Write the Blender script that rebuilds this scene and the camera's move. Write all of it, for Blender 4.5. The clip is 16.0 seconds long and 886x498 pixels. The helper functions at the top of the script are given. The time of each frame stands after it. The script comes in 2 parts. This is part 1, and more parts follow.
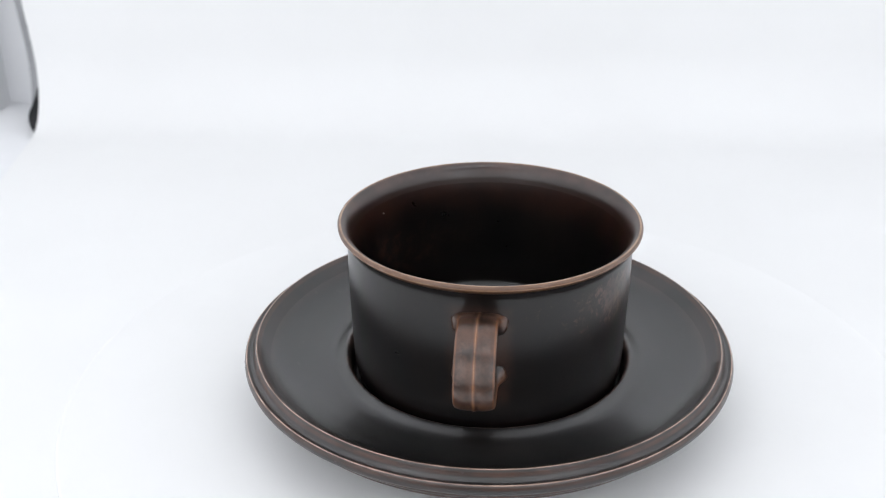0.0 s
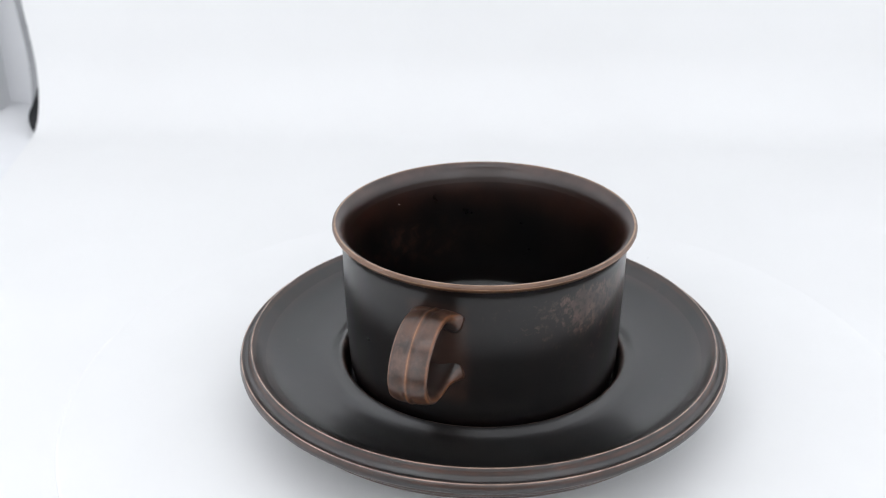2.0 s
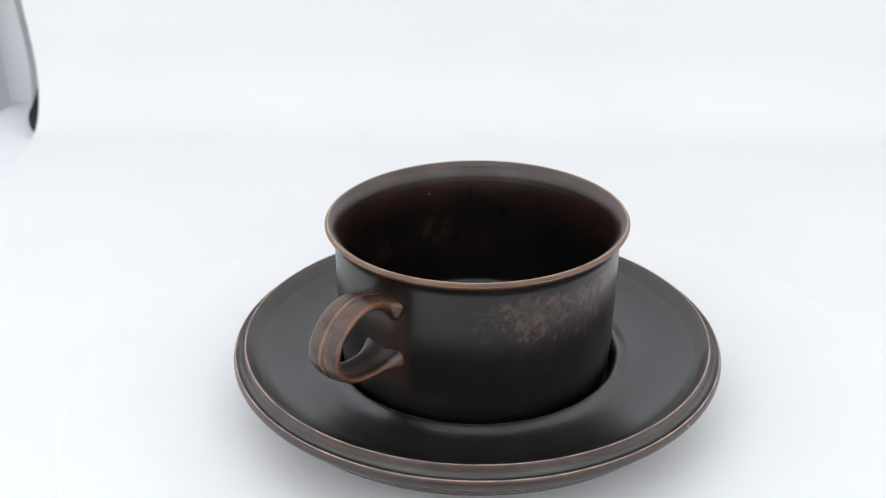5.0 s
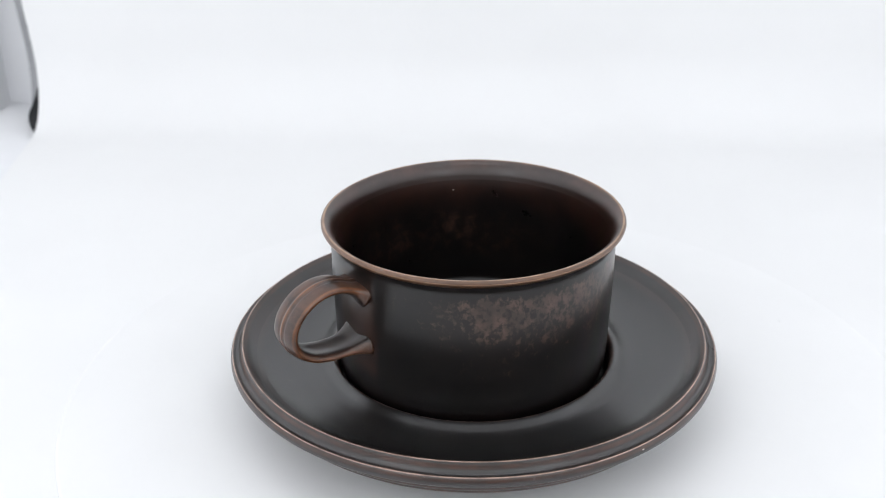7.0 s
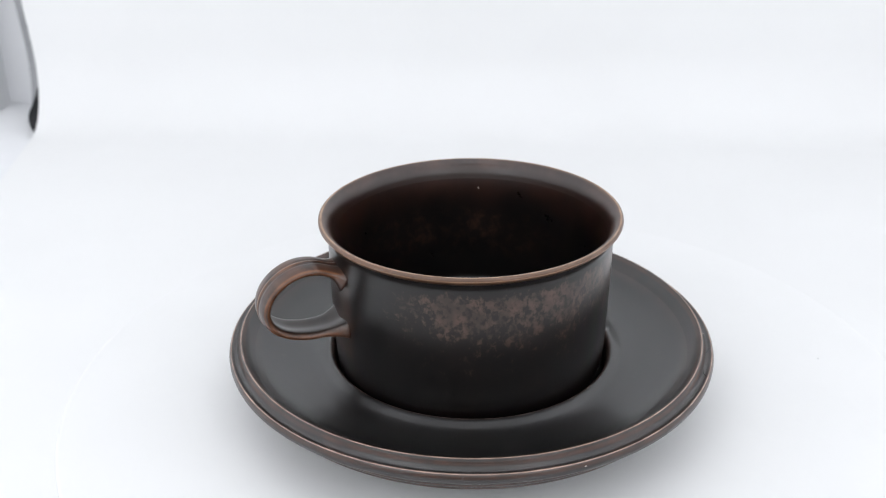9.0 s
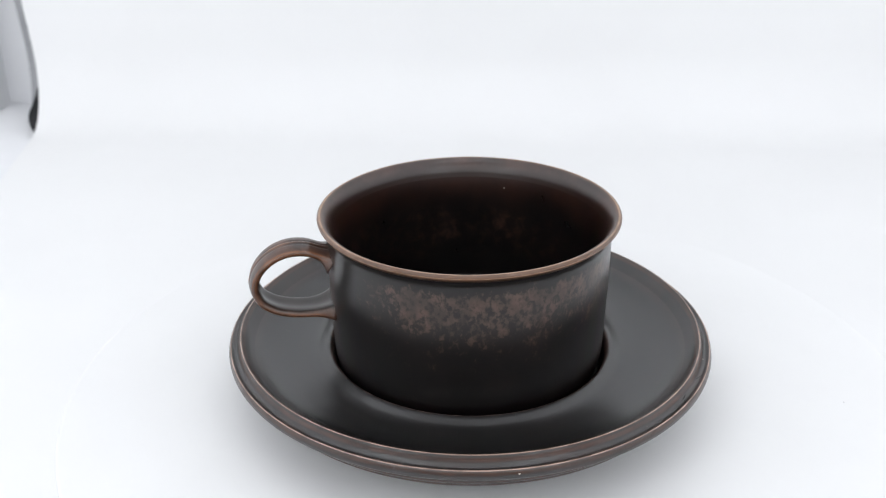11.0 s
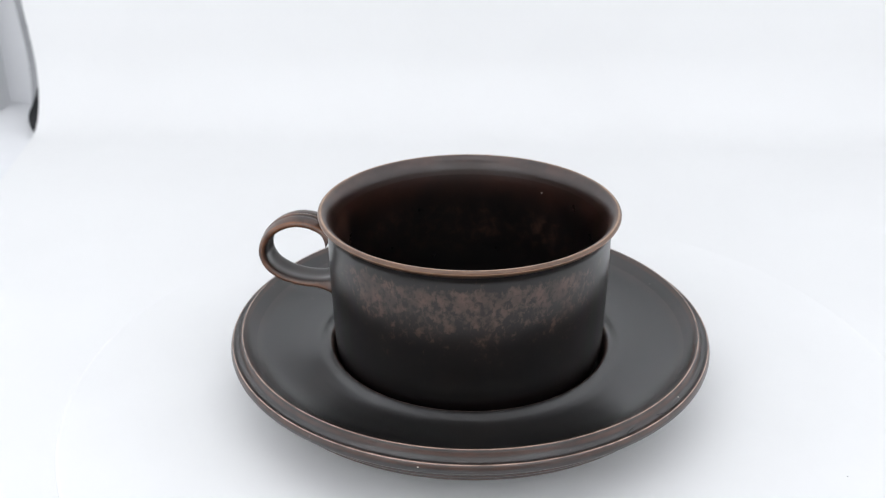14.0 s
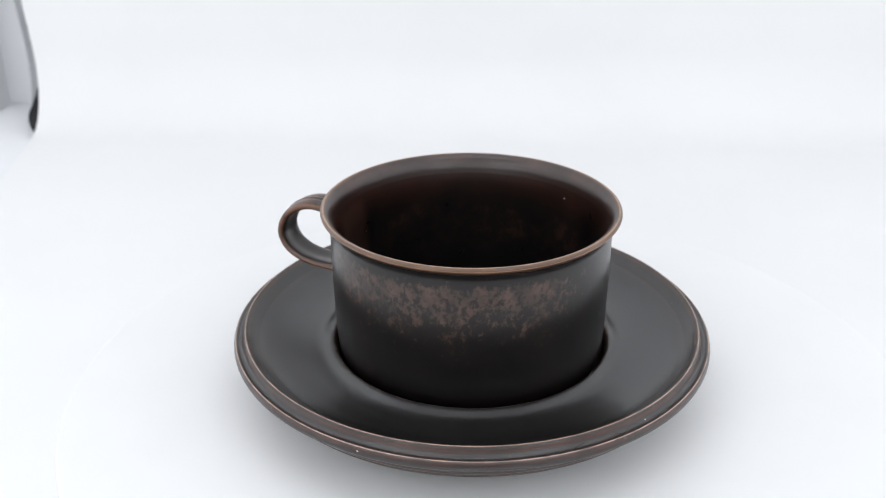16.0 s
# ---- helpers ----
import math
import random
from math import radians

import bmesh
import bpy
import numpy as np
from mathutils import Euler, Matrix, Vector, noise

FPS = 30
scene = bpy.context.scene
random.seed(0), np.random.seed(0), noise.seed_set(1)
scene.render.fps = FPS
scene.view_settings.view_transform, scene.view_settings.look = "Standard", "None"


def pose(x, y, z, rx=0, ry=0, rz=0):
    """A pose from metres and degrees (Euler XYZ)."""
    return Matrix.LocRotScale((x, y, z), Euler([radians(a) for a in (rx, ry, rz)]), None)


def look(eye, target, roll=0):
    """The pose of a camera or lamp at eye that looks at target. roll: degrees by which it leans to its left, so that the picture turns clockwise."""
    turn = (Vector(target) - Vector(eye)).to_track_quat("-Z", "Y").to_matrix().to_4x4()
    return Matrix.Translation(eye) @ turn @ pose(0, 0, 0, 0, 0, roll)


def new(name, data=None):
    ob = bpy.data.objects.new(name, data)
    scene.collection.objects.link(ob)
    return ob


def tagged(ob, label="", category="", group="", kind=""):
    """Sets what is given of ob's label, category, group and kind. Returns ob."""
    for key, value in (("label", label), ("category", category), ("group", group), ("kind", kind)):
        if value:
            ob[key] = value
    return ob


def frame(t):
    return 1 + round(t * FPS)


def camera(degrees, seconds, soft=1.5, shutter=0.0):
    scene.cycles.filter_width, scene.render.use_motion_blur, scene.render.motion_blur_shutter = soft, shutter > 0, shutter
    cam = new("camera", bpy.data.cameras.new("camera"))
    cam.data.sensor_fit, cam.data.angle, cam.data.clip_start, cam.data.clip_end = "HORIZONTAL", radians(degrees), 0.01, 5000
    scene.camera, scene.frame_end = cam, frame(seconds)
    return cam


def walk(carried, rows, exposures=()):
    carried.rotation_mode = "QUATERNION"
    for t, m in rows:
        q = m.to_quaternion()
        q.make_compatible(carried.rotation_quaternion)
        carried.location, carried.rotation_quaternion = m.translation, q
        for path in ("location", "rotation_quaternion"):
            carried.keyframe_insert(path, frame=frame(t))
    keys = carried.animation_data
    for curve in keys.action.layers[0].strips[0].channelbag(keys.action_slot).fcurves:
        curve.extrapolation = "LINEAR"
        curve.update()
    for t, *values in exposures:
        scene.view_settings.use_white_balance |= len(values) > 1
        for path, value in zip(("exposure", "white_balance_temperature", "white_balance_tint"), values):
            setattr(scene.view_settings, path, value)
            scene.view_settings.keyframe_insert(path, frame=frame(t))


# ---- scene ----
cam = camera(46.0, 16.0, soft=1.05)
EYE = Vector((0.0, -0.2913, 0.1865))
YAW, DOWN = radians(2.919), radians(25.543)
AIM = EYE + Vector((-math.sin(YAW) * math.cos(DOWN), math.cos(YAW) * math.cos(DOWN), -math.sin(DOWN)))
STILL = look(EYE, AIM, -0.319)
cam.data.dof.use_dof, cam.data.dof.focus_distance, cam.data.dof.aperture_fstop = True, 0.285, 20.0
walk(cam, [(0.0, STILL), (16.0, STILL)], exposures=[(0.0, 0.0), (16.0, 0.0)])

# ---------------------------------------------------------------- light
world = bpy.data.worlds.new("dim_room")
scene.world = world
world.use_nodes = True
world.node_tree.nodes["Background"].inputs[0].default_value = (0.55, 0.6, 0.68, 1)
world.node_tree.nodes["Background"].inputs[1].default_value = 0.15

SPIN = 6.689          # degrees a second, clockwise from above
CUP_AT = (-0.0006, -0.0069)
SAUCER_AT = (-0.0007, -0.0067)
HANDLE_AT = -92.8     # azimuth of the handle on the cup

# box of the photo tent
BACK, FRONT, MOUTH, LEFT, RIGHT, ROOF = 0.300, -0.33, -0.18, -0.29, 0.33, 0.60
LAY = -0.0006         # top of the backdrop sheet; the turntable's plate is at 0


def panel_light(name, sx, sy, power, m):
    d = bpy.data.lights.new(name, "AREA")
    d.shape, d.size, d.size_y, d.energy, d.color = "RECTANGLE", sx, sy, power, (0.970, 0.986, 1.0)
    ob = new(name, d)
    ob.matrix_world = m
    return ob


# the tent's roof of lit fabric with its strip of lamps near the front, and its sides lit from without
panel_light("roof_light", 0.54, 0.50, 0.28, look((0.0, 0.0, ROOF - 0.005), (0.0, 0.0, 0)))
panel_light("strip_light", 0.50, 0.07, 0.30, look((0.0, -0.17, ROOF - 0.012), (0.0, -0.10, 0)))
for x in (LEFT + 0.003, RIGHT - 0.003):
    panel_light("side_light", 0.58, 0.59, 0.49, look((x, 0.0, 0.29), (0, 0.0, 0.29)))
# added fill lamp across the whole front, which lifts the shade before the saucer
panel_light("front_fill", 0.56, 0.38, 0.82, look((0.0, FRONT + 0.012, 0.23), (0, 0, 0.23)))


# ---------------------------------------------------------------- materials
class Mat:
    """A node material with short ways to add nodes."""

    def __init__(self, name):
        self.m = bpy.data.materials.new(name)
        self.m.use_nodes = True
        self.t = self.m.node_tree
        self.b = self.t.nodes["Principled BSDF"]
        self.co = self.t.nodes.new("ShaderNodeTexCoord").outputs["Object"]

    def put(self, socket, value):
        if hasattr(value, "is_output"):
            self.t.links.new(value, socket)
        else:
            socket.default_value = value

    def set(self, name, value):
        self.put(self.b.inputs[name], value)

    def math(self, op, a, b=0.0, clamp=False):
        n = self.t.nodes.new("ShaderNodeMath")
        n.operation, n.use_clamp = op, clamp
        self.put(n.inputs[0], a), self.put(n.inputs[1], b)
        return n.outputs[0]

    def step(self, a, lo, hi, to0=0.0, to1=1.0):
        n = self.t.nodes.new("ShaderNodeMapRange")
        n.interpolation_type = "SMOOTHSTEP"
        self.put(n.inputs["Value"], a)
        for k, v in zip(("From Min", "From Max", "To Min", "To Max"), (lo, hi, to0, to1)):
            self.put(n.inputs[k], v)
        return n.outputs[0]

    def noise(self, scale, detail=4.0, rough=0.55, co=None, warp=0.0):
        n = self.t.nodes.new("ShaderNodeTexNoise")
        self.put(n.inputs["Vector"], co or self.co)
        for k, v in (("Scale", scale), ("Detail", detail), ("Roughness", rough), ("Distortion", warp)):
            n.inputs[k].default_value = v
        return n.outputs["Fac"]

    def mix(self, f, a, b):
        n = self.t.nodes.new("ShaderNodeMix")
        n.data_type = "RGBA"
        self.put(n.inputs["Factor"], f)
        for k, v in ((6, a), (7, b)):
            self.put(n.inputs[k], (*v, 1) if isinstance(v, tuple) else v)
        return n.outputs[2]

    def xyz(self, co=None):
        n = self.t.nodes.new("ShaderNodeSeparateXYZ")
        self.put(n.inputs[0], co or self.co)
        return n.outputs

    def squash(self, x, y, z):
        n = self.t.nodes.new("ShaderNodeMapping")
        self.put(n.inputs[0], self.co)
        n.inputs["Scale"].default_value = (x, y, z)
        return n.outputs[0]

    def bump(self, height, strength, distance):
        n = self.t.nodes.new("ShaderNodeBump")
        n.inputs["Strength"].default_value, n.inputs["Distance"].default_value = strength, distance
        self.put(n.inputs["Height"], height)
        self.set("Normal", n.outputs[0])


BLACK, UMBER = (0.0026, 0.0024, 0.0026), (0.014, 0.0075, 0.0055)
MAUVE = (0.150, 0.088, 0.066)


def glaze(name, gloss=1.62):
    m = Mat(name)
    m.set("IOR", gloss)
    return m, m.noise(70, 4, 0.6)


def glaze_finish(m, color, coarse, rough):
    m.set("Base Color", color)
    m.set("Roughness", m.step(coarse, 0.2, 0.8, rough - 0.015, rough + 0.02))
    return m.m


def radius(m):
    x, y, z = m.xyz()
    return x, y, z, m.math("SQRT", m.math("ADD", m.math("MULTIPLY", x, x), m.math("MULTIPLY", y, y)))


def cup_glaze():
    m, coarse = glaze("dark_cup_glaze", 1.54)
    x, y, z, r = radius(m)
    az = m.math("ARCTAN2", y, x)
    outside = m.step(r, 0.0415, 0.0420)
    inner = m.math("SUBTRACT", 1.0, outside)
    # mottled rusty patch high on the side beside the handle, dense under the lip and sparse below
    side = m.math("MULTIPLY", m.step(az, -1.50, -0.55), m.step(az, 0.75, 1.45, 1, 0))
    drips = m.noise(75, 4, 0.6, m.squash(1, 1, 0.35))
    high = m.step(m.math("ADD", z, m.math("MULTIPLY", m.math("SUBTRACT", drips, 0.5), 0.020)), 0.018, 0.0545)
    level = m.math("MULTIPLY", m.math("MULTIPLY", side, high), m.math("MULTIPLY", m.step(z, 0.0525, 0.0560, 1, 0.15), m.step(z, 0.030, 0.051, 0.6, 1.15)))
    blot = m.math("ADD", m.math("MULTIPLY", m.noise(640, 4, 0.6, m.squash(1, 1, 0.85), 0.3), 0.62), m.math("MULTIPLY", m.noise(210, 4, 0.6), 0.38))
    cut = m.math("SUBTRACT", 0.675, m.math("MULTIPLY", level, 0.19))
    spots = m.math("MULTIPLY", m.step(m.math("SUBTRACT", blot, cut), -0.075, 0.085), m.step(level, 0.0, 0.25))
    spots = m.math("MULTIPLY", spots, outside)
    haze = m.math("MULTIPLY", m.math("MULTIPLY", level, outside), m.step(drips, 0.3, 0.7, 0.05, 0.30))
    # thin glaze round the handle's roots
    off = m.math("ADD", m.math("SUBTRACT", az, radians(HANDLE_AT)), m.math("MULTIPLY", m.math("SUBTRACT", m.noise(160, 3), 0.5), 0.10))
    near = m.step(m.math("ABSOLUTE", off), 0.15, 0.235, 1, 0)
    band = m.math("MULTIPLY", m.step(z, 0.0215, 0.027), m.step(z, 0.052, 0.0555, 1, 0))
    root = m.math("MULTIPLY", m.math("MULTIPLY", near, band), m.step(coarse, 0.3, 0.65, 0.45, 1))
    # reddish brown high on the inside, a belt of faint flecks lower down
    warm = m.math("MULTIPLY", inner, m.step(m.math("ADD", z, m.math("MULTIPLY", coarse, 0.006)), 0.046, 0.060))
    belt = m.math("MULTIPLY", inner, m.math("MULTIPLY", m.step(z, 0.024, 0.038), m.step(z, 0.042, 0.048, 1, 0)))
    flecks = m.math("MULTIPLY", m.step(m.noise(300, 5, 0.65, None, 0.4), 0.44, 0.68), m.math("MULTIPLY", belt, m.math("MULTIPLY", m.step(m.math("ABSOLUTE", az), 1.6, 2.6), m.step(coarse, 0.35, 0.6, 0.2, 0.9))))
    c = m.mix(m.step(coarse, 0.25, 0.8, 0.0, 0.35), BLACK, UMBER)
    c = m.mix(m.math("MULTIPLY", warm, m.step(coarse, 0.3, 0.7, 0.45, 1)), c, (0.026, 0.0085, 0.0050))
    c = m.mix(m.math("MULTIPLY", flecks, 0.6), c, (0.075, 0.036, 0.026))
    c = m.mix(m.math("MULTIPLY", haze, 0.5), c, (0.045, 0.026, 0.020))
    c = m.mix(m.math("MULTIPLY", root, 0.55), c, (0.062, 0.030, 0.021))
    c = m.mix(m.math("MULTIPLY", spots, m.step(z, 0.020, 0.050, 0.28, 0.58)), c, m.mix(m.step(m.noise(190, 3), 0.3, 0.7), (0.055, 0.034, 0.027), MAUVE))
    return glaze_finish(m, c, coarse, 0.285)


def lip_glaze():
    m, coarse = glaze("worn_lip_glaze", 1.66)
    x, y, z, r = radius(m)
    worn = m.t.nodes.new("ShaderNodeAttribute")
    worn.attribute_name = "ridge"
    out = m.math("ADD", r, m.math("MULTIPLY", m.math("SUBTRACT", coarse, 0.5), 0.0012))
    inside = m.mix(m.step(z, 0.0575, 0.0604), (0.020, 0.0080, 0.0052), m.mix(m.step(coarse, 0.35, 0.7), (0.026, 0.013, 0.010), (0.062, 0.031, 0.023)))
    c = m.mix(m.step(out, 0.0438, 0.0452), inside, m.mix(m.step(m.noise(60), 0.25, 0.7), (0.075, 0.034, 0.017), (0.145, 0.070, 0.037)))
    under = m.math("MULTIPLY", m.step(r, 0.0436, 0.0444), m.step(z, 0.0584, 0.0592, 1, 0))
    c = m.mix(under, c, (0.012, 0.006, 0.005))
    # thin pale crest lines: the lamps' highlight painted over the wear
    c = m.mix(m.math("MULTIPLY", worn.outputs["Fac"], m.step(m.noise(220, 4), 0.3, 0.65, 0.45, 1)), c, (0.40, 0.25, 0.16))
    return glaze_finish(m, c, coarse, 0.30)


def handle_glaze():
    m, coarse = glaze("streaked_handle_glaze", 1.62)
    worn = m.t.nodes.new("ShaderNodeAttribute")
    worn.attribute_name = "ridge"
    streak, patches = m.noise(110, 5, 0.65), m.noise(240, 4, 0.6, None, 0.6)
    edge = m.math("MULTIPLY", worn.outputs["Fac"], m.step(streak, 0.34, 0.62, 0.3, 1), True)
    c = m.mix(m.step(streak, 0.34, 0.66), (0.020, 0.0095, 0.0065), (0.095, 0.045, 0.028))
    c = m.mix(m.step(patches, 0.52, 0.72, 0, 0.5), c, (0.125, 0.064, 0.043))
    c = m.mix(m.step(worn.outputs["Fac"], -0.9, -0.1, 0.8, 0.0), c, (0.009, 0.006, 0.0055))
    c = m.mix(m.math("MULTIPLY", edge, m.step(worn.outputs["Fac"], 0.0, 0.5)), c, (0.24, 0.090, 0.034))
    # painted highlight along rib and beads, on top of the worn rust
    c = m.mix(m.math("MULTIPLY", edge, m.step(worn.outputs["Fac"], 0.6, 1.0, 0, 0.8)), c, (0.46, 0.29, 0.18))
    return glaze_finish(m, c, coarse, 0.29)


def saucer_glaze():
    m, coarse = glaze("dark_saucer_glaze", 1.80)
    x, y, z, r = radius(m)
    smear = m.noise(38, 5, 0.65, None, 1.0)
    c = m.mix(m.step(coarse, 0.25, 0.85, 0, 0.4), BLACK, (0.012, 0.0072, 0.0058))
    # worn flecks and a painted highlight on the lip of the well, and reddish towards the rim
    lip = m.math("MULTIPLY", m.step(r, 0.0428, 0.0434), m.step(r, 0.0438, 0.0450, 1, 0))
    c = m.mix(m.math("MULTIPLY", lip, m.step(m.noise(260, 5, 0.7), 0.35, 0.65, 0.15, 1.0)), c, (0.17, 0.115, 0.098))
    c = m.mix(m.math("MULTIPLY", m.step(r, 0.0640, 0.0690), m.step(coarse, 0.3, 0.7, 0.4, 1)), c, (0.030, 0.0115, 0.0075))
    c = m.mix(m.step(m.noise(210, 4, 0.6), 0.66, 0.76, 0, 0.35), c, (0.05, 0.04, 0.036))
    m.set("Base Color", c)
    m.set("Roughness", m.step(smear, 0.2, 0.8, 0.285, 0.325))
    return m.m


def rim_glaze():
    m, coarse = glaze("saucer_rim_glaze", 1.72)
    worn = m.t.nodes.new("ShaderNodeAttribute")
    worn.attribute_name = "ridge"
    wear = m.noise(130)
    edge = m.math("MULTIPLY", worn.outputs["Fac"], m.step(wear, 0.32, 0.62, 0.35, 1))
    c = m.mix(m.step(coarse, 0.3, 0.7), (0.004, 0.003, 0.003), (0.018, 0.0085, 0.0065))
    c = m.mix(m.math("MULTIPLY", m.step(worn.outputs["Fac"], 0.0, 0.5), m.step(wear, 0.3, 0.7, 0.3, 0.9)), c, (0.075, 0.027, 0.013))
    # palest on the ridge tops, a highlight painted above the rusty wear
    c = m.mix(m.math("MULTIPLY", edge, m.step(worn.outputs["Fac"], 0.6, 0.95)), c, (0.42, 0.29, 0.23))
    c = m.mix(m.step(m.noise(330, 4, 0.6), 0.66, 0.74, 0, 0.5), c, (0.10, 0.085, 0.08))
    return glaze_finish(m, c, coarse, 0.30)


def plain(name, color, rough, scale=60.0, vary=0.05, relief=0.0002):
    m = Mat(name)
    n = m.noise(scale, 5)
    dark = tuple(c * (1 - vary) for c in color)
    m.set("Base Color", m.mix(m.step(n, 0.3, 0.7), dark, color))
    m.set("Roughness", rough)
    m.bump(m.noise(scale * 8, 3), 0.2, relief)
    return m.m


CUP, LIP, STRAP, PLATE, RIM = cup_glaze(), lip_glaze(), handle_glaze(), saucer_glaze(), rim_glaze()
SHEET = plain("white_backdrop_vinyl", (0.85, 0.852, 0.856), 0.6, 12, 0.02)
FABRIC = plain("white_tent_fabric", (0.855, 0.862, 0.885), 0.8, 25, 0.04)
DISC = plain("white_turntable_plastic", (0.856, 0.858, 0.862), 0.5, 20, 0.02)
# two greys for the shade painted behind the sheet's edge
GAP_GREY = plain("grey_gap_shade", (0.33, 0.335, 0.35), 0.8, 80, 0.15)
GAP_DARK = plain("dark_grey_gap_shade", (0.06, 0.065, 0.065), 0.8, 80, 0.2)
DUST = plain("grey_dust", (0.68, 0.685, 0.69), 0.7, 80, 0.15)
# black of the painted shade at the sheet's bend and of the hair crack
GAP_CRACK_BLACK = plain("black_gap_shade_and_crack", (0.008, 0.008, 0.010), 0.9, 80, 0.3)
DARK_GROUND = plain("dark_grey_ground_filler", (0.05, 0.05, 0.052), 0.6, 30, 0.2)
CHALK = plain("pale_bare_clay", (0.75, 0.70, 0.64), 0.6, 400, 0.1)


# ---------------------------------------------------------------- mesh helpers
def part(name, bm, material, parent=None, label=""):
    me = bpy.data.meshes.new(name)
    bm.to_mesh(me), bm.free()
    me.materials.append(material)
    ob = new(name, me)
    ob.parent = parent
    return tagged(ob, label)


def spline(points, n):
    """Points of a smooth curve through the given ones, n to each span."""
    p = [Vector(q) for q in points]
    gap = [(b - a).length for a, b in zip(p, p[1:])]
    pull = [(p[1] - p[0]) / gap[0]]
    for i in range(1, len(p) - 1):
        g, h = gap[i - 1], gap[i]
        pull.append(((p[i] - p[i - 1]) / g * h + (p[i + 1] - p[i]) / h * g) / (g + h))
    pull.append((p[-1] - p[-2]) / gap[-1])
    out = []
    for i in range(len(p) - 1):
        for k in range(n):
            t = k / n
            a, b, c, d = 2 * t ** 3 - 3 * t * t + 1, t ** 3 - 2 * t * t + t, 3 * t * t - 2 * t ** 3, t ** 3 - t * t
            out.append(p[i] * a + pull[i] * (b * gap[i]) + p[i + 1] * c + pull[i + 1] * (d * gap[i]))
    return out + [p[-1]]


def lathe(name, profile, material, parent, label="", turns=160, squeeze=None, ridges=(), n=4):
    """A surface of revolution. profile: (r, z) in mm, the outside lying to its right; squeeze(z): two small oval terms;
    ridges: (r, z, reach, share) in mm, worn and paled with painted highlights.
    """
    line = spline([(r, z) for r, z in profile], n)
    verts, norms, worn = [], [], []
    for i, q in enumerate(line):
        d = (line[min(i + 1, len(line) - 1)] - line[max(i - 1, 0)]).normalized()
        w = max([much * max(0.0, 1 - ((q.x - r) ** 2 + (q.y - z) ** 2) / reach ** 2) for r, z, reach, much in ridges], default=0.0)
        for k in range(turns):
            a = 2 * math.pi * k / turns
            s = squeeze(q.y) if squeeze else (0, 0)
            r = q.x * (1 + s[0] * math.cos(2 * a) + s[1] * math.sin(2 * a)) / 1000
            verts.append((r * math.cos(a), r * math.sin(a), q.y / 1000))
            norms.append((d.y * math.cos(a), d.y * math.sin(a), -d.x))
            worn.append(w)
    faces = []
    for i in range(len(line) - 1):
        for k in range(turns):
            j = (k + 1) % turns
            faces.append((i * turns + k, i * turns + j, (i + 1) * turns + j, (i + 1) * turns + k))
    me = bpy.data.meshes.new(name)
    me.from_pydata(verts, [], faces)
    me.materials.append(material)
    me.attributes.new("ridge", "FLOAT", "POINT").data.foreach_set("value", worn)
    me.polygons.foreach_set("use_smooth", [True] * len(faces))
    me.normals_split_custom_set_from_vertices(norms)
    ob = new(name, me)
    ob.parent = parent
    return tagged(ob, label)


def box(bm, x0, x1, y0, y1, z0, z1, bevel=0.0):
    m = Matrix.LocRotScale(((x0 + x1) / 2, (y0 + y1) / 2, (z0 + z1) / 2), None, (x1 - x0, y1 - y0, z1 - z0))
    r = bmesh.ops.create_cube(bm, size=1, matrix=m)
    if bevel:
        edges = list({e for v in r["verts"] for e in v.link_edges})
        bmesh.ops.bevel(bm, geom=edges, offset=bevel, segments=2, affect="EDGES")
    return bm


# ---------------------------------------------------------------- setting
def tent():
    th = 0.004
    z0 = -0.0035
    t = new("photo_tent")
    tagged(t, "white fabric photo tent with an open front", "photo tent")
    part("base_panel", box(bmesh.new(), LEFT, RIGHT, MOUTH, BACK, z0 - th, z0), FABRIC, t)
    part("back_panel", box(bmesh.new(), LEFT, RIGHT, BACK, BACK + th, z0, ROOF), FABRIC, t)
    part("side_panel", box(bmesh.new(), LEFT - th, LEFT, FRONT, BACK, z0, ROOF), FABRIC, t)
    part("side_panel", box(bmesh.new(), RIGHT, RIGHT + th, FRONT, BACK, z0, ROOF), FABRIC, t)
    part("roof_panel", box(bmesh.new(), LEFT, RIGHT, FRONT, BACK, ROOF, ROOF + th), FABRIC, t)
    # unseen front flaps added to bounce light, drawn apart with the gap for the lens between them
    part("front_bounce_flap", box(bmesh.new(), LEFT, RIGHT, FRONT - th, FRONT, 0.54, ROOF), FABRIC, t)
    for x0, x1 in ((LEFT, -0.115), (0.125, RIGHT)):
        part("front_bounce_flap", box(bmesh.new(), x0, x1, FRONT - th, FRONT, z0, 0.54), FABRIC, t)


def table():
    """An unseen plain dark top added under the tent; it darkens the cup's front reflections."""
    bm = box(bmesh.new(), -0.7, 0.7, -0.75, 0.6, -0.0375, -0.0075, 0.003)
    tagged(part("dark_ground_filler", bm, DARK_GROUND), "unseen plain dark grey top added under the tent to darken reflections", "table", "", "structure")


def edge_x(y, z):
    return -0.2114 - 0.158 * y - 0.065 * z        # the sheet lies a little askew


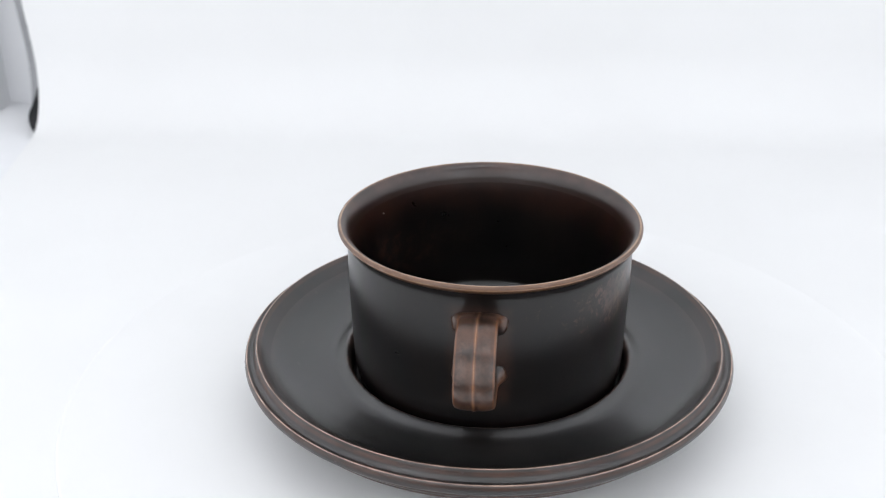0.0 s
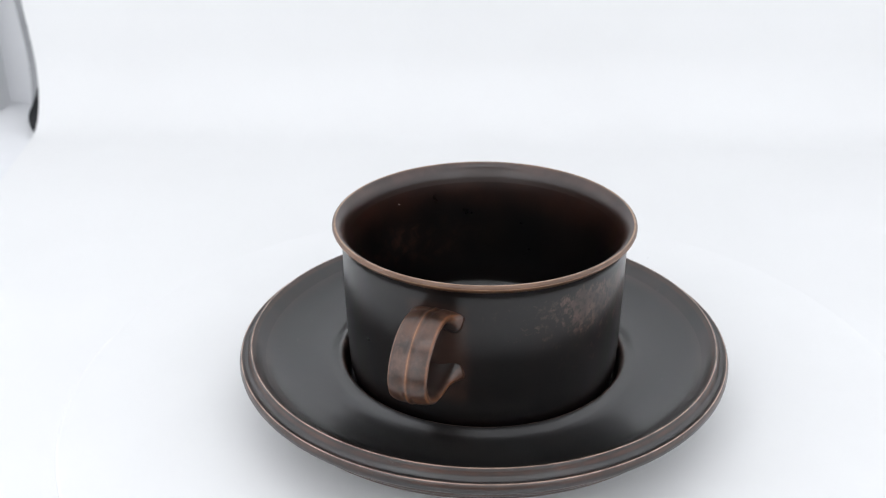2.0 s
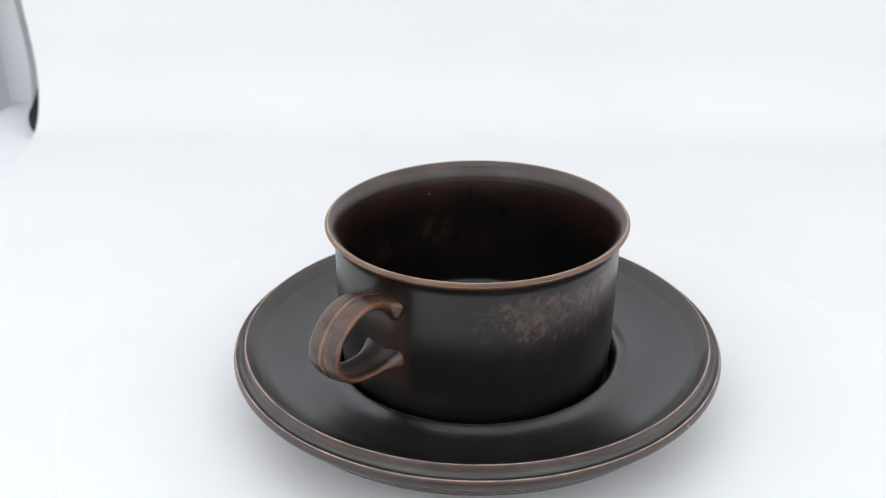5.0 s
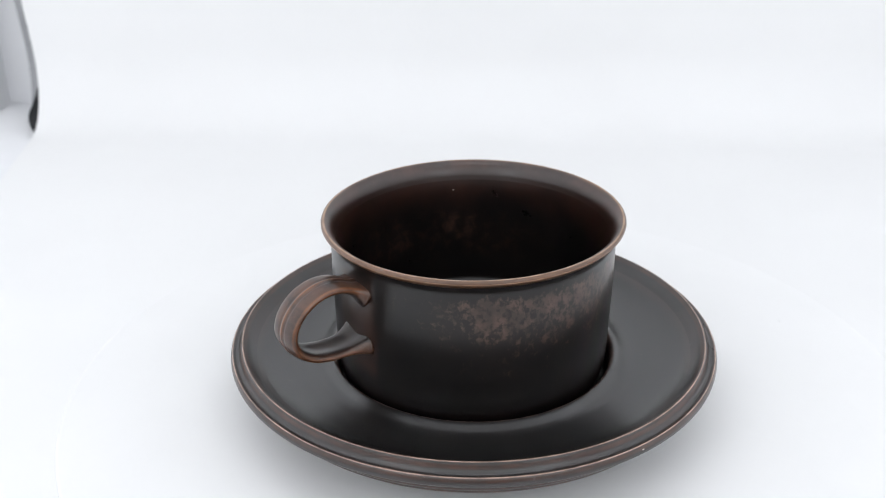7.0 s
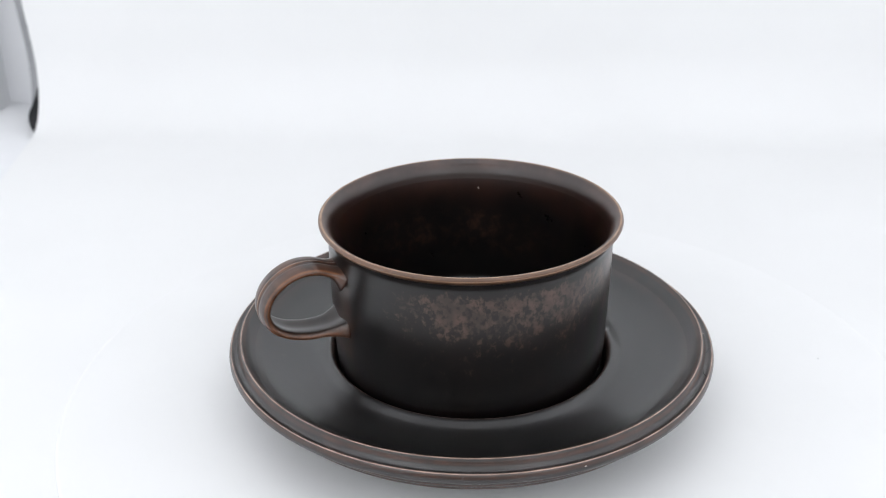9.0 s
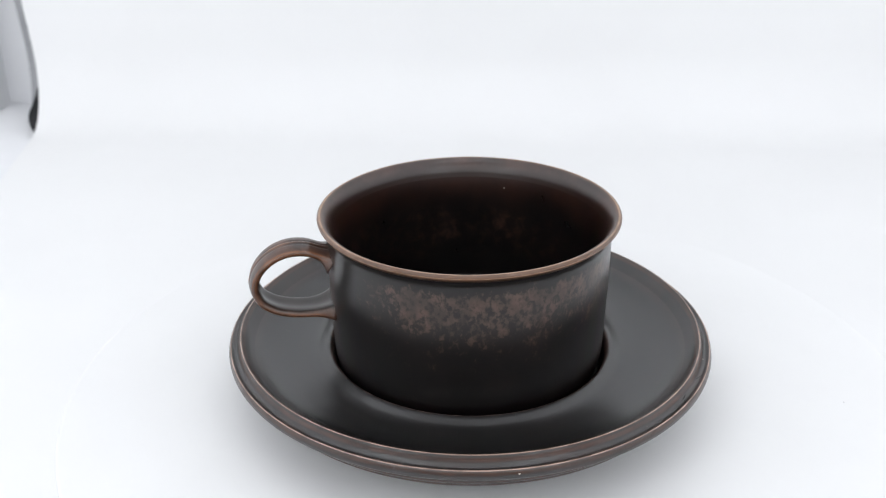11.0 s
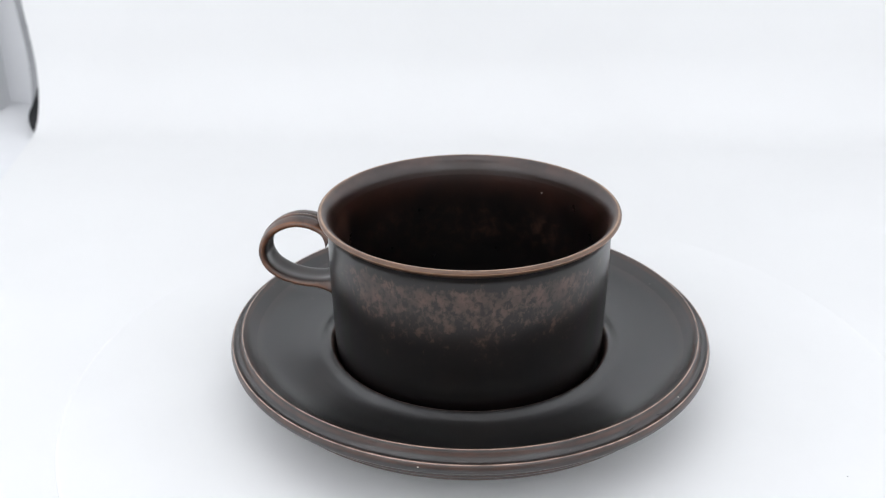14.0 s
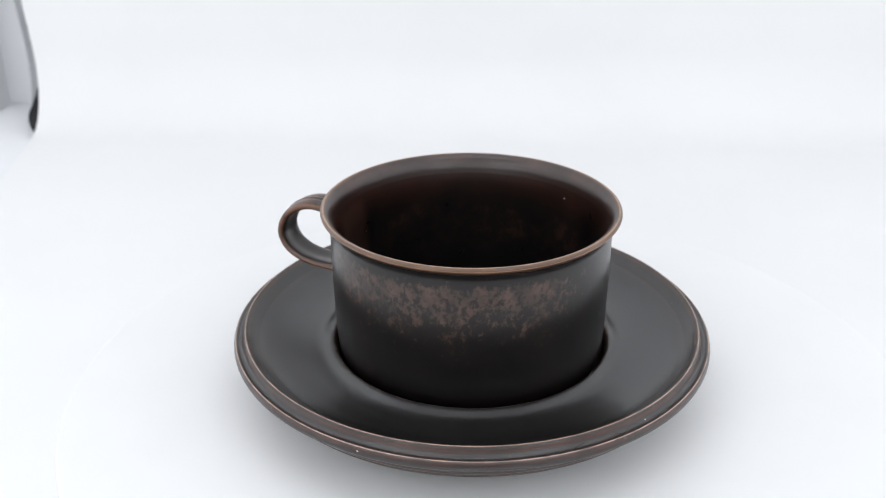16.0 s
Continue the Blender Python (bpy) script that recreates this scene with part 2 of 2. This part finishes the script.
def edge_strip(name, line, x_left, x_right, drop, material, parent, label):
    """A thin strip along the sheet's edge. line: (y, z); x_left, x_right: offsets from the edge for a share of the way; drop: how far behind the sheet."""
    bm = bmesh.new()
    rings = []
    for i, (y, z) in enumerate(line):
        d = (Vector(line[min(i + 1, len(line) - 1)]) - Vector(line[max(i - 1, 0)])).normalized()
        s = i / (len(line) - 1)
        a, b = edge_x(y, z) + x_left(s), edge_x(y, z) + x_right(s)
        ring = []
        for x, k in ((a, drop), (b, drop), (b, drop + 0.0008), (a, drop + 0.0008)):
            ring.append(bm.verts.new((x, y + d.y * k, z - d.x * k)))
        rings.append(ring)
    for a, b in zip(rings, rings[1:]):
        for k in range(4):
            bm.faces.new((a[k], a[(k + 1) % 4], b[(k + 1) % 4], b[k]))
    bm.faces.new(rings[0]), bm.faces.new(rings[-1][::-1])
    bmesh.ops.recalc_face_normals(bm, faces=bm.faces)
    return part(name, bm, material, parent, label)


def backdrop():
    """A white sheet that lies on the base and curves up the back."""
    x1, bend, back, t = 0.32, 0.040, 0.268, 0.0015
    line = [(MOUTH + 0.005, LAY), (back - bend, LAY)]
    line += [(back - bend + bend * math.sin(a), LAY + bend - bend * math.cos(a)) for a in [math.pi / 2 * k / 14 for k in range(1, 15)]]
    line += [(back, ROOF - 0.06)]
    bm = bmesh.new()
    rings = []
    for i, (y, z) in enumerate(line):
        a, b = Vector(line[max(i - 1, 0)]), Vector(line[min(i + 1, len(line) - 1)])
        d = (b - a).normalized()
        nrm = Vector((-d.y, d.x))
        y2, z2 = y - nrm.x * t, z - nrm.y * t
        x0 = edge_x(y, z)
        rings.append([bm.verts.new(v) for v in ((x0, y, z), (x1, y, z), (x1, y2, z2), (x0, y2, z2))])
    for a, b in zip(rings, rings[1:]):
        for k in range(4):
            f = bm.faces.new((a[k], a[(k + 1) % 4], b[(k + 1) % 4], b[k]))
            f.smooth = True
            bm.edges.get((a[k], b[k])).smooth = False
    bm.faces.new(rings[0]), bm.faces.new(rings[-1][::-1])
    bmesh.ops.recalc_face_normals(bm, faces=bm.faces)
    sheet = tagged(part("backdrop", bm, SHEET), "seamless white backdrop sheet curving up behind", "backdrop", "", "structure")
    curve = line[1:-1]
    up = [(back, LAY + bend + 0.02 * k) for k in range(1, 26)]
    # strips that paint the shade in the gap behind the sheet, darkest at the bend
    edge_strip("gap_shade", curve[4:] + up, lambda s: -0.0045, lambda s: -0.0008, 0.0016, GAP_GREY, sheet, "grey strip painted as shade behind the edge")
    edge_strip("edge_shade", curve[3:] + up, lambda s: -0.0009, lambda s: 0.0002, 0.0016, GAP_DARK, sheet, "dark strip painted as gap shade along the edge")
    edge_strip("bend_shade", curve[2:10], lambda s: -0.0008 - 0.0048 * math.sin(math.pi * s ** 0.8) ** 1.5, lambda s: -0.0001, 0.0004, GAP_CRACK_BLACK, sheet, "black strip painted as deep shade at the bend")


# ---------------------------------------------------------------- cup and saucer
def oval(z):
    k = min(1.0, max(0.0, (z - 5) / 12))
    return -0.0093 * k, -0.0025 * k


def cup():
    c = new("tea_cup")
    tagged(c, "dark brown glazed stoneware cup with worn rusty rim", "cup")
    lathe("bowl", [(0.01, 10.2), (30, 10.2), (33, 9.6), (34.5, 8.3), (36.5, 8.2), (38.5, 9.2), (40.6, 11.4), (41.7, 14.5), (42.2, 20), (42.5, 30), (42.75, 40),
                   (42.85, 48), (42.9, 54), (43.1, 56.8), (43.7, 58.6)], CUP, c, "", squeeze=oval)
    lathe("lip", [(43.7, 58.6), (44.5, 59.3), (45.2, 59.95), (45.55, 60.6), (45.4, 61.2), (44.8, 61.5), (44.2, 61.35), (43.3, 60.7), (42.4, 59.5), (41.7, 57.9), (41.2, 55.6)],
          LIP, c, "worn rusty brown lip", squeeze=oval, n=8, ridges=((44.75, 61.5, 0.4, 1), (45.52, 60.5, 0.22, 0.8)))
    lathe("inside", [(41.2, 55.6), (40.85, 53.4), (40.55, 50), (40.2, 40), (39.9, 30), (39.6, 22), (38.9, 19.2), (37.3, 17.8), (34, 17.3), (20, 17.2), (0.01, 17.2)], CUP, c, "", squeeze=oval)
    handle(c)
    bm = bmesh.new()
    bmesh.ops.create_icosphere(bm, subdivisions=2, radius=0.00018, matrix=Matrix.Translation((-0.0340, 0.0214, 0.0525)))
    part("fleck", bm, CHALK, c, "pale fleck in the glaze")
    return c


def handle(c):
    path = spline([Vector((x, z)) for x, z in ((42.6, 50.3), (45.4, 51.6), (50, 53.4), (55.5, 53.5), (61.2, 50.9), (64.9, 46.4), (65.8, 42.5), (64.2, 38.1), (60.2, 35.0), (54.5, 33.3), (48, 32.9), (42.3, 32.6))], 6)
    n = len(path)
    # half of the strap's section: across, and how far out (top) and in (under)
    cols = 41
    verts, faces, worn = [], [], []
    for i, q in enumerate(path):
        d = (path[min(i + 1, n - 1)] - path[max(i - 1, 0)]).normalized()
        out = Vector((-d.y, d.x))
        s = i / (n - 1)
        flare = max(0.0, 1 - s / 0.13) ** 2 + max(0.0, 1 - (1 - s) / 0.12) ** 2
        wide, over, under = 5.35 + 2.4 * flare, 1.45 + 1.2 * flare, 1.5 + 3.2 * flare
        for k in range(2 * cols):
            top = k < cols
            u = -1 + 2 * (k if top else 2 * cols - 1 - k) / (cols - 1)
            h = max(0.0, 1 - abs(u) ** 6) ** 0.5
            w = 0.0
            if top:
                rib = math.exp(-(u / 0.075) ** 2)
                bead = math.exp(-((abs(u) - 0.93) / 0.05) ** 2)
                h = over * h * (1 - 0.30 * u * u) + 0.17 * rib + 0.12 * bead - 0.16 * math.exp(-((abs(u) - 0.2) / 0.08) ** 2)
                w = max(0.85 * rib, 0.8 * bead)
            else:
                h = -h * under * (1 - 0.35 * math.exp(-(u / 0.55) ** 2))
                w = -1 + 1.7 * max(0.0, (abs(u) - 0.82) / 0.18)
            p = q + out * h
            verts.append((p.x / 1000, u * wide / 1000, p.y / 1000))
            worn.append(w if w < 0 else w * max(0.0, 1 - 1.3 * flare))
    m = 2 * cols
    for i in range(n - 1):
        for k in range(m):
            j = (k + 1) % m
            faces.append((i * m + k, (i + 1) * m + k, (i + 1) * m + j, i * m + j))
    faces += [tuple(range(m)), tuple(range((n - 1) * m, n * m))[::-1]]
    me = bpy.data.meshes.new("handle")
    turn = Matrix.Rotation(radians(HANDLE_AT), 3, "Z")
    me.from_pydata([turn @ Vector(v) for v in verts], [], faces)
    me.materials.append(STRAP)
    me.attributes.new("ridge", "FLOAT", "POINT").data.foreach_set("value", worn)
    me.polygons.foreach_set("use_smooth", [True] * len(faces))
    bm = bmesh.new()
    bm.from_mesh(me)
    bmesh.ops.recalc_face_normals(bm, faces=bm.faces)
    bm.to_mesh(me), bm.free()
    ob = new("handle", me)
    ob.parent = c
    tagged(ob, "strap handle with worn rusty ridges")


def saucer():
    s = new("saucer")
    tagged(s, "dark brown glazed stoneware saucer with ridged rusty rim", "saucer")
    sq = lambda z: (-0.0015, 0.0018)
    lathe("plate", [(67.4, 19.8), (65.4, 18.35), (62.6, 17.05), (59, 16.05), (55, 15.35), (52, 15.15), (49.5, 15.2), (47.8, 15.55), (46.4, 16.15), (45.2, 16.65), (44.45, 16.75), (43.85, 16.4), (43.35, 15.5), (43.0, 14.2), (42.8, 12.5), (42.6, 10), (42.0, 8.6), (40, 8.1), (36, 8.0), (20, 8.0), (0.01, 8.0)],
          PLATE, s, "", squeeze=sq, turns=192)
    lathe("rim", [(71.6, 16.4), (73.2, 16.95), (74.5, 17.5), (75.15, 18.2), (75.35, 19.0), (75.2, 19.9), (74.95, 20.5), (74.65, 20.8), (74.25, 20.75), (73.7, 20.55), (73.1, 20.65), (72.6, 21.2), (72.2, 22.1), (71.9, 22.9), (71.6, 23.4), (71.25, 23.4),
                  (70.7, 22.9), (69.9, 22.0), (68.8, 20.9), (67.4, 19.8)], RIM, s, "double ridged rim worn rusty", squeeze=sq, turns=192, n=8,
          ridges=((74.7, 20.8, 0.42, 1), (71.5, 23.45, 0.42, 1), (70.6, 22.8, 1.0, 0.4), (72.2, 22.2, 0.9, 0.42), (75.1, 20.0, 0.8, 0.35)))
    lathe("underside", [(49.5, 3.2), (57, 5.8), (63, 8.2), (66.4, 9.8), (67.8, 10.6), (68.3, 11.2), (68.25, 11.7), (68.7, 12.2), (69.7, 12.8), (70.1, 13.4), (70.1, 14.1), (70.5, 15.2), (71.6, 16.4)],
          RIM, s, "", squeeze=sq, turns=192, ridges=((68.3, 11.2, 0.3, 0.6), (70.1, 13.5, 0.3, 0.6)))
    lathe("foot_ring", [(0.01, 3.0), (42, 2.8), (44.5, 2.2), (45.4, 0.4), (46.2, 0.0), (47.4, 0.0), (48.2, 0.5), (48.7, 1.8), (49.5, 3.2)], RIM, s, "", squeeze=sq)
    saucer_marks(s)
    return s


def rim_point(deg, r, z):
    a = radians(deg)
    return Vector((r * math.cos(a), r * math.sin(a), z))


def saucer_marks(s):
    """A white chip at the edge, a pale fleck and a hair crack in the groove."""
    for deg, r, z, size in ((-5.0, 0.0751, 0.0196, 0.00022), (59.3, 0.0729, 0.0210, 0.0002)):
        bm = bmesh.new()
        bmesh.ops.create_icosphere(bm, subdivisions=2, radius=size, matrix=Matrix.Translation(rim_point(deg, r, z)) @ Matrix.Diagonal((1, 1.5, 0.8, 1)))
        part("chip", bm, CHALK, s, "white chip in the glaze")
    line = spline([rim_point(d, r / 1000, z / 1000) for d, r, z in ((39.8, 74.6, 20.82), (40.5, 73.6, 20.88), (43.2, 72.7, 21.0), (46.6, 72.4, 21.25), (50.4, 73.0, 20.88), (52.6, 74.2, 20.97))], 6)
    bm = bmesh.new()
    rings = []
    for i, q in enumerate(line):
        d = (line[min(i + 1, len(line) - 1)] - line[max(i - 1, 0)]).normalized()
        side = d.cross(Vector((0, 0, 1))).normalized()
        w = 0.00012 * (1 - 0.6 * abs(2 * i / (len(line) - 1) - 1))
        rings.append([bm.verts.new(q + v) for v in (side * w, Vector((0, 0, w)), -side * w, Vector((0, 0, -w)))])
    for a, b in zip(rings, rings[1:]):
        for k in range(4):
            bm.faces.new((a[k], a[(k + 1) % 4], b[(k + 1) % 4], b[k]))
    bmesh.ops.recalc_face_normals(bm, faces=bm.faces)
    part("hair_crack", bm, GAP_CRACK_BLACK, s, "fine dark hair crack")


def turntable():
    t = new("turntable")
    tagged(t, "flat white round turntable under the saucer", "turntable")
    lathe("platter", [(135.3, -0.55), (135.1, -0.25), (134.6, -0.04), (134.0, 0.0), (100, 0.0), (0.01, 0.0)], DISC, t, turns=256, n=2)
    lathe("base", [(0.01, -0.55), (100, -0.55), (135.3, -0.55)], DISC, t, turns=256, n=1)
    bm = bmesh.new()
    bmesh.ops.create_icosphere(bm, subdivisions=2, radius=0.0003, matrix=Matrix.Translation(rim_point(68.9, 0.1123, 0.0001)))
    part("speck", bm, DUST, t, "tiny grey speck of dust")
    return t


table()
tent()
backdrop()
CUP_OB, SAUCER_OB, TURNTABLE_OB = cup(), saucer(), turntable()

# ---------------------------------------------------------------- movement
def motions():
    for ob, (x, y), z in ((CUP_OB, CUP_AT, 0.0), (SAUCER_OB, SAUCER_AT, 0.0), (TURNTABLE_OB, (0.0, 0.0), 0.0)):
        rows = []
        for k in range(33):
            a = -SPIN * k / 2
            rows.append((k / 2, pose(0, 0, 0, 0, 0, a) @ pose(x, y, z)))
        walk(ob, rows)


motions()
